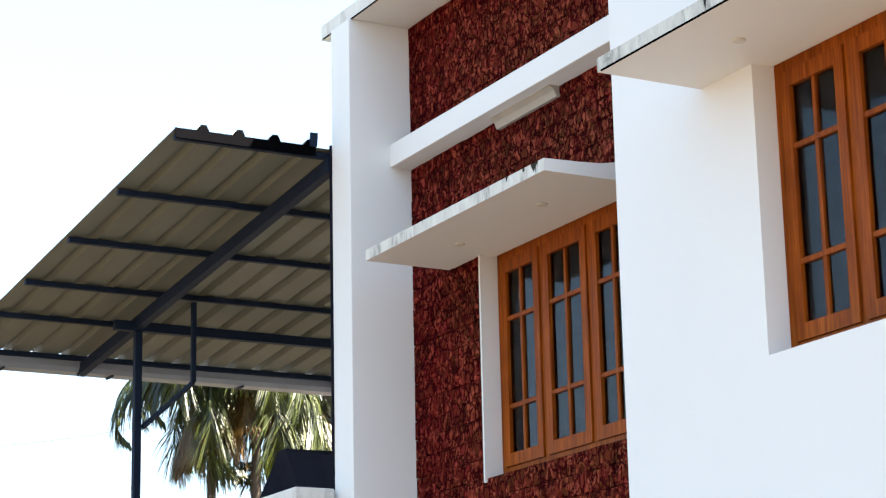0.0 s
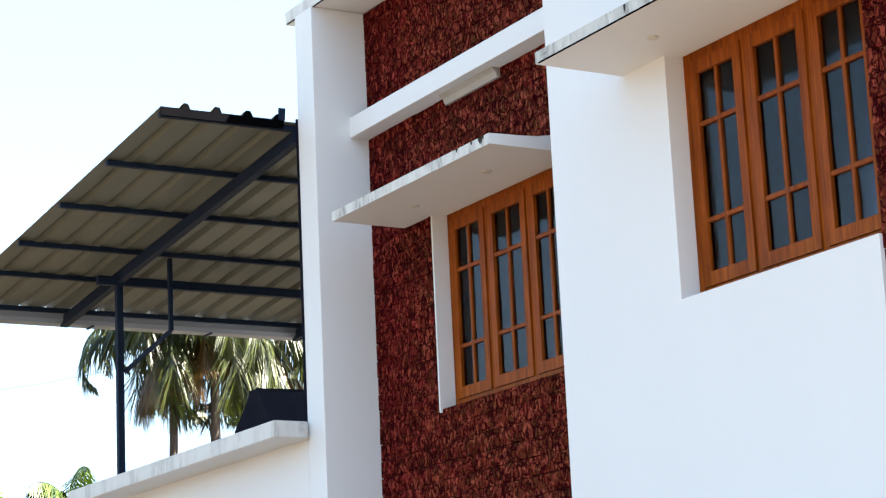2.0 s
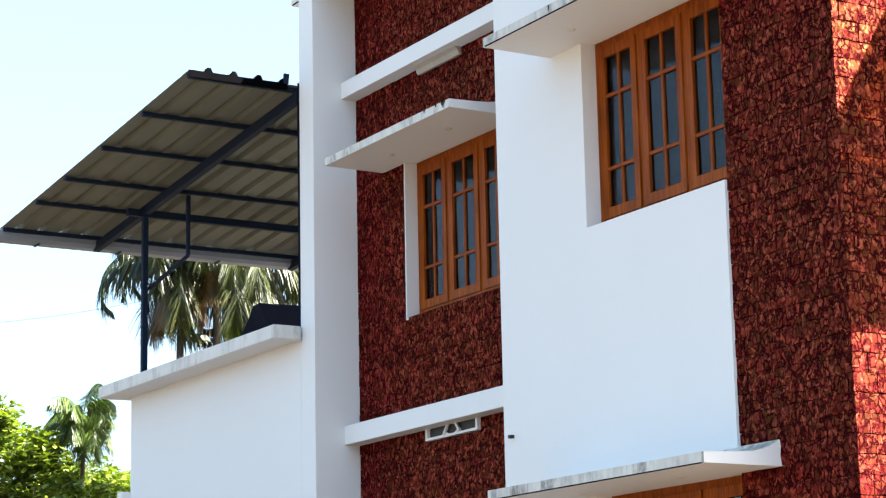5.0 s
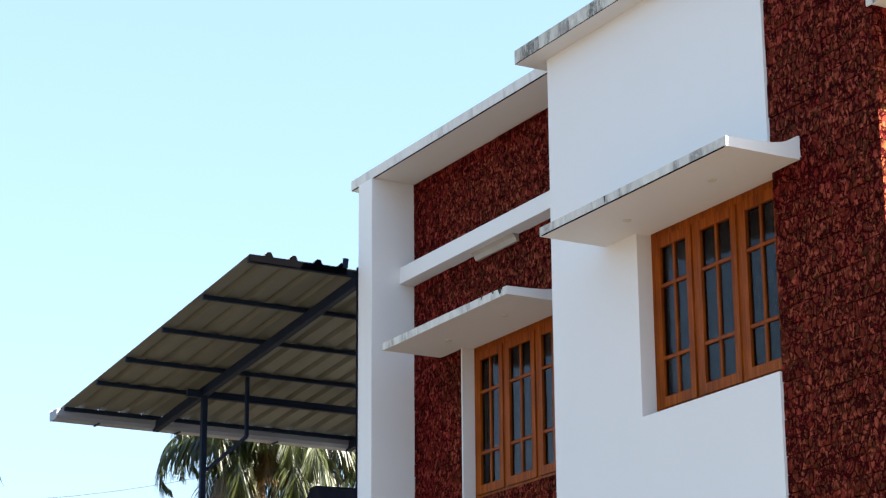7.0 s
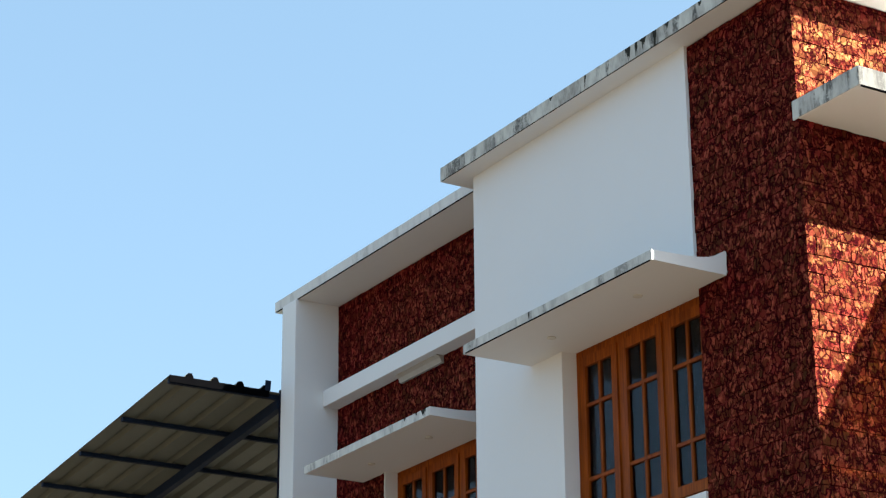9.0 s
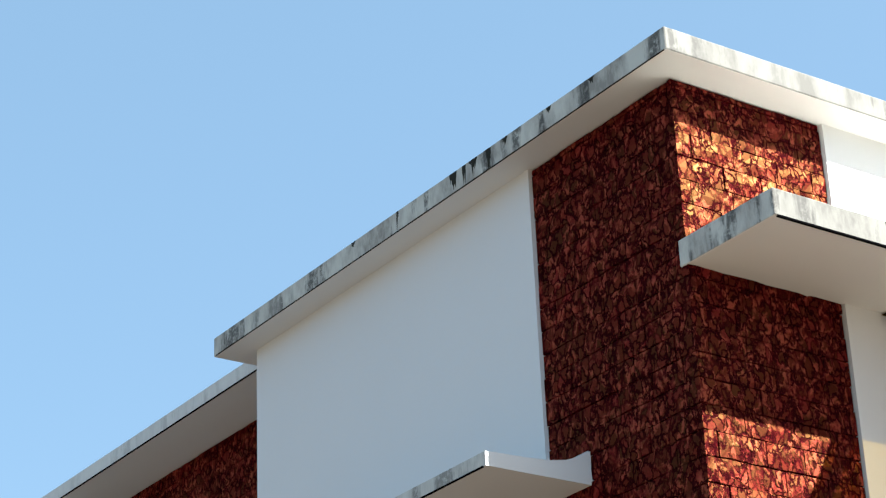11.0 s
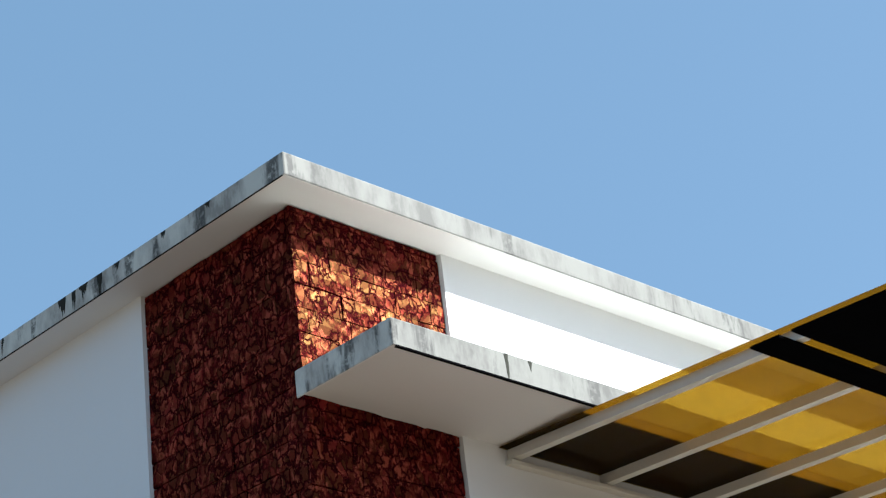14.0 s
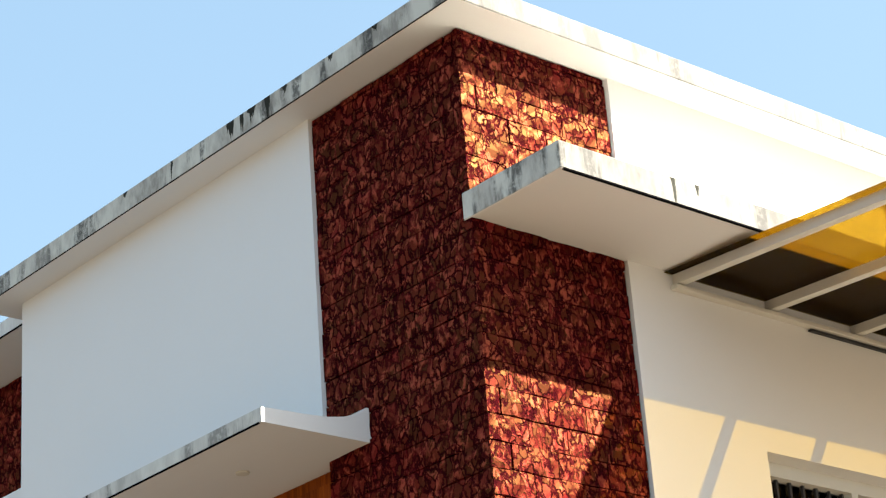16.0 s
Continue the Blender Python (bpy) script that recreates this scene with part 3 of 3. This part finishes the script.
part("hanging_rod", bm, DARK_STEEL, shed)
bm = bmesh.new()
bar(bm, (PX, 0.2, 5.22), (-10.52, 0.42, 5.5), 0.03, 0.03)
part("brace", bm, DARK_STEEL, shed)
part("base_plate", boxes((PX - 0.09, PX + 0.09, 0.06, 0.24, 4.221, 4.233)), DARK_STEEL, shed)
# gutter
bm = bmesh.new()
gx, gz = SX0 - 0.02, SZ0 - 0.02
u = [(gx - 0.11, gz + 0.055), (gx - 0.11, gz - 0.04), (gx - 0.07, gz - 0.075), (gx + 0.08, gz - 0.075), (gx + 0.115, gz - 0.04), (gx + 0.115, gz + 0.035)]
ends = [[bm.verts.new((px, py, pz)) for px, pz in u] for py in (SY0 - 0.06, SY1)]
for k in range(len(u) - 1):
    bm.faces.new((ends[0][k], ends[1][k], ends[1][k + 1], ends[0][k + 1]))
bm.normal_update()
bmesh.ops.solidify(bm, geom=bm.faces[:], thickness=0.006)
add_box(bm, gx - 0.105, gx + 0.105, SY0 - 0.06, SY0 - 0.05, gz - 0.07, gz + 0.03)
part("gutter", bm, GUTTER, shed, "grey half-round eaves gutter")
for y in (-0.55, 0.4, 1.6, 2.8, 4.0):
    part("gutter_bracket", boxes((gx - 0.03, gx + 0.12, y, y + 0.02, gz - 0.096, gz - 0.082)), DARK_STEEL, shed)
bm = bmesh.new()
bar(bm, (SX1 + 0.01, 0.0, SZ1 + 0.03), (SX1 + 0.025, 0.0, SZ1 + 0.12), 0.05, 0.02)
part("flashing", bm, DARK_STEEL, shed, "dark upturned flashing at the wall")

# filler under the ribs, near-black to draw the flashing's shadow
bm = bmesh.new()
add_box(bm, SX1 + 0.002, SX1 + 0.010, SY0, 0.02, SZ1 - 0.03, SZ1 + 0.034)
y = SY0
while y < -0.1:
    q = [[bm.verts.new((x, y + dy, SZ1 + dz)) for dy, dz in ((0.160, 0.034), (0.180, 0.076), (0.215, 0.076), (0.235, 0.034))] for x in (SX1 - 0.02, SX1 + 0.010)]
    bm.faces.new(q[0])
    bm.faces.new(q[1][::-1])
    for k in range(4):
        bm.faces.new((q[0][k], q[1][k], q[1][(k + 1) % 4], q[0][(k + 1) % 4]))
    y += 0.25
part("shaded_closing_strip", bm, VOID, shed, "filler strip under the sheet's ribs, black in place of shadow")
bm = bmesh.new()
tube(bm, [(END_X - 0.008, 0.128, z) for z in (4.32, 4.9, 5.5, 6.1, 6.5)], [0.011] * 5, 8)
tagged(part("wall_cable", bm, NAVY), "dark blue cable running up the end wall", "cable")

# dark cover on the terrace
cover = thing("tarpaulin_cover", (-8.84, 1.0, 3.2), "navy tarpaulin draped over stored goods on the terrace", "tarpaulin")
bm = bmesh.new()
prism(bm, [(-1.08, 0.0), (-1.04, 1.33), (-0.74, 1.64), (-0.56, 1.63), (0.2, 1.46), (1.0, 1.40), (1.1, 0.0)], -0.3, 0.6)
for v in bm.verts:
    v.co = Vector((v.co.y, v.co.x, v.co.z))
bmesh.ops.subdivide_edges(bm, edges=bm.edges[:], cuts=3, use_grid_fill=True)
for v in bm.verts:
    v.co += Vector((noise.noise(v.co * 3) * 0.03, noise.noise(v.co * 3 + Vector((5, 0, 0))) * 0.03, noise.noise(v.co * 2.3 + Vector((0, 9, 0))) * 0.02))
part("cloth", bm, NAVY, cover)

# ---- amber pergola on the sunlit face ----
pergola = thing("pergola", (0.05, 1.2, 6.3), "white steel pergola roofed with amber polycarbonate sheet", "pergola")
pergola.location = (0, 0, 0)
PFALL = -0.05


def perg_z(x):
    return 6.291 + PFALL * x


PY = [1.265 + 0.652 * k for k in range(9)]
for y in PY:
    bm = bmesh.new()
    bar(bm, (0.018, y, perg_z(0.018)), (2.55, y, perg_z(2.55)), 0.05, 0.05)
    part("rafter", bm, FRAME_WHITE, pergola)
part("wall_plate", boxes((0.0165, 0.06, 1.22, 7.0, 6.232, 6.256), bevel=0.004), FRAME_WHITE, pergola)
bm = bmesh.new()
bar(bm, (2.5, 1.2, perg_z(2.5) - 0.055), (2.5, 7.0, perg_z(2.5) - 0.055), 0.06, 0.06)
part("front_beam", bm, FRAME_WHITE, pergola)
bm = bmesh.new()
for y0, y1 in ((1.19, 7.05),):
    a = [bm.verts.new((x, y, perg_z(x) + 0.027)) for x, y in ((0.012, y0), (2.62, y0), (2.62, y1), (0.012, y1))]
    bm.faces.new(a)
bm.normal_update()
bmesh.ops.solidify(bm, geom=bm.faces[:], thickness=-0.004)
part("roof_sheet", bm, AMBER, pergola, "translucent amber polycarbonate sheet")
# black panels added below the sheet so its outer part looks dark
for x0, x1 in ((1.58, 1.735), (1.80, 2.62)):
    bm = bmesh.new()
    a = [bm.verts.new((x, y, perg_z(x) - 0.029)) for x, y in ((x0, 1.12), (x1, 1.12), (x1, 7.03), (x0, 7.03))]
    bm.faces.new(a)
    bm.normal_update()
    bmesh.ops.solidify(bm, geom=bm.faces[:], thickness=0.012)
    part("darkening_panel", bm, VOID, pergola, "black panel added to darken the sheet's outer part")
bm = bmesh.new()
bar(bm, (0.03, 2.2, 6.222), (0.03, 7.0, 6.222), 0.02, 0.012)
part("cable_strip", bm, BLACK, pergola)


# ---- trees ----
def frond(bm, base, heading, rise, length, droop, rnd, leaf=0.55):
    """A feather leaf: a drooping midrib with narrow hanging leaflets."""
    steps = 26
    p, tilt = Vector(base), rise
    out = Vector((math.cos(heading), math.sin(heading), 0))
    side = Vector((-out.y, out.x, 0))
    pts = []
    for k in range(steps + 1):
        pts.append((p.copy(), tilt))
        p = p + (out * math.cos(tilt) + Vector((0, 0, math.sin(tilt)))) * (length / steps)
        tilt -= droop / steps * (0.5 + 1.2 * k / steps)
    for (a, ta), (b, tb) in zip(pts, pts[1:]):
        up = Vector((0, 0, 0.014))
        bm.faces.new([bm.verts.new(q) for q in (a - side * 0.014, a + side * 0.014, b + side * 0.012, b - side * 0.012)])
    for k in range(3, steps + 1):
        a, ta = pts[k]
        size = leaf * (0.45 + 1.1 * math.sin(math.pi * (k / steps) ** 0.8)) * (0.65 if k > steps - 3 else 1)
        along = out * math.cos(ta) + Vector((0, 0, math.sin(ta)))
        for s in (-1, 1):
            for sub in (0.0, 0.33, 0.67):
                a2 = a + along * (length / steps * sub)
                w = (side * s * (0.55 + rnd.uniform(-0.25, 0.2)) + along * (0.45 + rnd.uniform(-0.2, 0.2)) + Vector((0, 0, -0.75 + rnd.uniform(-0.3, 0.3)))).normalized()
                mid = a2 + w * size * 0.5 + Vector((0, 0, -0.03))
                tip = a2 + w * size * 0.92 + Vector((0, 0, -0.25 * size))
                wide = along * (0.022 * (leaf / 0.55))
                v0, v1, v2, v3, v4 = [bm.verts.new(q) for q in (a2 - wide * 0.5, a2 + wide * 0.5, mid + wide, mid - wide, tip)]
                bm.faces.new((v0, v1, v2, v3))
                bm.faces.new((v3, v2, v4))


def palm(name, at, tall, reach, count, seed, label, lean=0.4, dry=2, leaf=0.55, thick=0.12, droop=2.0, green=None):
    rnd = random.Random(seed)
    t = thing(name, at, label, "palm tree")
    bm = bmesh.new()
    n = 14
    pts = [(lean * (k / n) ** 2, 0.3 * lean * math.sin(k / n * 2), tall * k / n) for k in range(n + 1)]
    tube(bm, pts, [thick * (1.25 - 0.55 * k / n) * (1.05 if k % 2 else 1.0) for k in range(n + 1)], 10)
    part("trunk", bm, BARK, t, smooth=True)
    top = Vector(pts[-1])
    bm, bd = bmesh.new(), bmesh.new()
    for k in range(count):
        h = k * 2.399 + rnd.uniform(-0.35, 0.35)
        f = k / count
        rise = 1.1 - 1.75 * f + rnd.uniform(-0.12, 0.12)
        dead = k >= count - dry
        frond(bd if dead else bm, top + Vector((0, 0, rnd.uniform(-0.15, 0.15))), h, -0.9 if dead else rise, reach * rnd.uniform(0.75, 1.15) * (0.65 if dead else 1.0), 0.7 if dead else droop + 0.2 * f, rnd, leaf)
    part("crown", bm, green or PALM_LEAF, t)
    if dry:
        part("dry_fronds", bd, DRY_LEAF, t, "brown hanging fronds")
    else:
        bd.free()
    return t


palm("coconut_palm", (-18.7, 3.8, GROUND), 8.05, 1.75, 21, 3, "coconut palm with drooping green and browned fronds", 0.3, 6, 0.42, 0.065, 2.75)
palm("coconut_palm", (-18.3, 4.31, GROUND), 8.15, 1.8, 21, 8, "coconut palm with dark green hanging fronds", 0.1, 3, 0.42, 0.075, 2.7)
palm("coconut_palm", (-19.1, 5.5, GROUND), 8.0, 1.8, 20, 12, "coconut palm with yellow-green fronds", 0.2, 3, 0.42, 0.08, 2.4)
palm("coconut_palm", (-19.21, -0.73, GROUND), 7.00, 1.75, 22, 21, "coconut palm standing apart at the garden edge", 0.2)
palm("areca_palm", (-21.9, 3.72, GROUND), 6.12, 0.72, 19, 5, "slender areca palm with a pale thin trunk", 0.1, 0, 0.26, 0.045, 1.7, ARECA_LEAF)


def leafy_tree(at, tall, spread, seed, label, leaves=14000):
    rnd = random.Random(seed)
    t = thing("tree", at, label, "tree")
    bm = bmesh.new()
    fork = tall * 0.42
    tube(bm, [(0, 0, 0), (0.08, 0.05, fork * 0.5), (0.0, 0.1, fork)], [0.2, 0.15, 0.12], 9)
    ends = []
    for k in range(11):
        a = k * 2.399
        e = Vector((math.cos(a) * spread * rnd.uniform(0.3, 0.8), math.sin(a) * spread * rnd.uniform(0.3, 0.8), tall * rnd.uniform(0.55, 0.95)))
        tube(bm, [(0, 0.1, fork * 0.92), tuple(Vector((0, 0, fork)).lerp(e, 0.5) + Vector((0, 0, 0.2))), tuple(e)], [0.08, 0.045, 0.015], 6)
        ends.append(e)
    part("trunk", bm, BARK, t, smooth=True)
    bm = bmesh.new()
    clumps = [(e + Vector((rnd.gauss(0, 0.35), rnd.gauss(0, 0.35), rnd.gauss(0, 0.3))) * spread * 0.5, rnd.uniform(0.22, 0.5) * spread * 0.5) for e in ends for _ in range(6)]
    for k in range(leaves):
        c, r = clumps[k % len(clumps)]
        d = Vector((rnd.gauss(0, 1), rnd.gauss(0, 1), rnd.gauss(0, 0.75)))
        p = c + d.normalized() * r * rnd.random() ** 0.4
        w = Vector((rnd.uniform(-1, 1), rnd.uniform(-1, 1), rnd.uniform(-0.7, 0.3))).normalized()
        s = w.cross(Vector((rnd.uniform(-0.5, 0.5), rnd.uniform(-0.5, 0.5), 1))).normalized()
        z = rnd.uniform(0.08, 0.17)
        bm.faces.new([bm.verts.new(q) for q in (p, p + w * z * 0.5 + s * z * 0.3, p + w * z, p + w * z * 0.5 - s * z * 0.3)])
    part("crown", bm, TREE_LEAF, t)
    return t


leafy_tree((-22.46, 2.83, GROUND), 6.44, 1.5, 31, "leafy broad-leaved tree in full sun")
leafy_tree((-23.09, 2.0, GROUND), 6.0, 1.7, 32, "dense bright green garden tree")
leafy_tree((-24.2, 4.75, GROUND), 5.75, 1.6, 33, "low green tree behind the garden")
leafy_tree((-21.4, 3.05, GROUND), 5.45, 1.35, 34, "bushy light green tree", 7000)

# overhead wire
bm = bmesh.new()
a, b = Vector((-33.46, 1.08, 8.58)), Vector((-31.29, 11.65, 10.15))
tube(bm, [tuple(a.lerp(b, k / 12) - Vector((0, 0, 0.5 * math.sin(math.pi * k / 12)))) for k in range(13)], [0.005] * 13, 5)
for e in (a, b):
    add_box(bm, e.x - 0.05, e.x + 0.05, e.y - 0.05, e.y + 0.05, GROUND, e.z + 0.2)
tagged(part("overhead_cable", bm, BLACK), "thin black overhead cable between two poles", "cable")

# ---- stones of the cladding, one by one ----
COURSE, LONG, GAP = 0.122, 0.27, 0.007


def stone_mesh(seed):
    rnd = random.Random(seed)
    bm = bmesh.new()
    nx, nz = 4, 2
    l, h = LONG - GAP, COURSE - GAP
    g = []
    for i in range(nx + 1):
        col = []
        for j in range(nz + 1):
            rim = i in (0, nx) or j in (0, nz)
            col.append(bm.verts.new((l * i / nx + (0 if rim else rnd.uniform(-0.012, 0.012)), (0.004 if rim else rnd.uniform(-0.004, 0.002)),
                                     h * j / nz + (0 if i in (0, nx) else rnd.uniform(-0.004, 0.004)))))
        g.append(col)
    for i in range(nx):
        for j in range(nz):
            bm.faces.new((g[i][j], g[i + 1][j], g[i + 1][j + 1], g[i][j + 1]))
    back = [bm.verts.new(p) for p in ((0, 0.03, 0), (l, 0.03, 0), (l, 0.03, h), (0, 0.03, h))]
    loop = [g[i][0] for i in range(nx + 1)]
    bm.faces.new((*loop[::-1], back[0], back[1]))
    bm.faces.new((*[g[i][nz] for i in range(nx + 1)], back[2], back[3]))
    bm.faces.new((*[g[0][j] for j in range(nz + 1)], back[3], back[0]))
    bm.faces.new((*[g[nx][j] for j in range(nz, -1, -1)], back[1], back[2]))
    bmesh.ops.recalc_face_normals(bm, faces=bm.faces[:])
    me = bpy.data.meshes.new("brick")
    bm.to_mesh(me)
    bm.free()
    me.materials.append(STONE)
    return me


STONES = [stone_mesh(100 + k) for k in range(12)]


def clad(parent, origin, turn, wide, z0, z1, holes, seed, single, label):
    """Running courses of stone; those for which single(z) holds are pieces of their own, the rest one part."""
    rnd = random.Random(seed)
    verts, faces = [], []
    turned = Matrix.Translation(origin) @ Matrix.Rotation(radians(turn), 4, "Z")
    rows_n = int((z1 - z0) / COURSE + 0.999)
    for r in range(rows_n):
        z = z0 + r * COURSE
        h = min(COURSE, z1 - z)
        if h < 0.02:
            continue
        u = -LONG * (0.5 if r % 2 else 0.0) - rnd.uniform(0, 0.05)
        while u < wide:
            step = LONG * rnd.uniform(0.8, 1.12)
            spans, odd = [(max(u, 0), min(u + step, wide))], []
            u += step
            for a, b, c, d in holes:
                if z + h - 0.01 > c and z + 0.01 < d:
                    cut = [(max(s, a), min(e, b)) for s, e in spans if min(e, b) - max(s, a) > 0.014]
                    odd += [(s, e, z, c - z) for s, e in cut if c - z > 0.03] + [(s, e, d, z + h - d) for s, e in cut if z + h - d > 0.03]
                    spans = [q for s, e in spans for q in ((s, min(e, a)), (max(s, b), e)) if q[1] - q[0] > 0]
            for s, e, low, h_in in [(s, e, z, h) for s, e in spans] + odd:
                if e - s < 0.014:
                    continue
                me = STONES[rnd.randrange(12)]
                local = Matrix.Translation((s, rnd.uniform(-0.004, 0.003), low)) @ Matrix.Diagonal(((e - s - GAP) / (LONG - GAP), 1, (h_in - GAP) / (COURSE - GAP), 1))
                m = turned @ local
                if single(z):
                    ob = new("brick", me)
                    ob.parent = parent
                    ob.matrix_world = m
                else:
                    k = len(verts)
                    verts += [m @ v.co for v in me.vertices]
                    faces += [[k + q for q in p.vertices] for p in me.polygons]
    if verts:
        me = bpy.data.meshes.new("stone_cladding")
        me.from_pydata(verts, [], faces)
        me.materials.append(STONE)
        ob = new("stone_cladding", me)
        ob.parent = parent
        tagged(ob, label, kind="stuff")


clad(corner, (X_EDGE + 0.002, 0.0, 0), 0, -X_EDGE - 0.002, 1.4, SOFFIT, (), 1, lambda z: z > 1.3, "")
clad(corner_front, (0, 0.0, 0), 90, FRONT_STONE, 1.4, SOFFIT, (), 2, lambda z: True, "")
clad(bay, (BAY_X0 + 0.002, BAY_Y, 0), 0, X_PANEL + 0.2 - BAY_X0, SILL - 15 * COURSE, BAY_TOP,
     ((V_LEFT - BAY_X0 - 0.006, vr - BAY_X0, SILL, HEAD), (VENT[0] - BAY_X0, VENT[1] - BAY_X0, VENT[2], VENT[3])),
     3, lambda z: 3.2 < z < 6.25, "courses of rough red laterite stone")
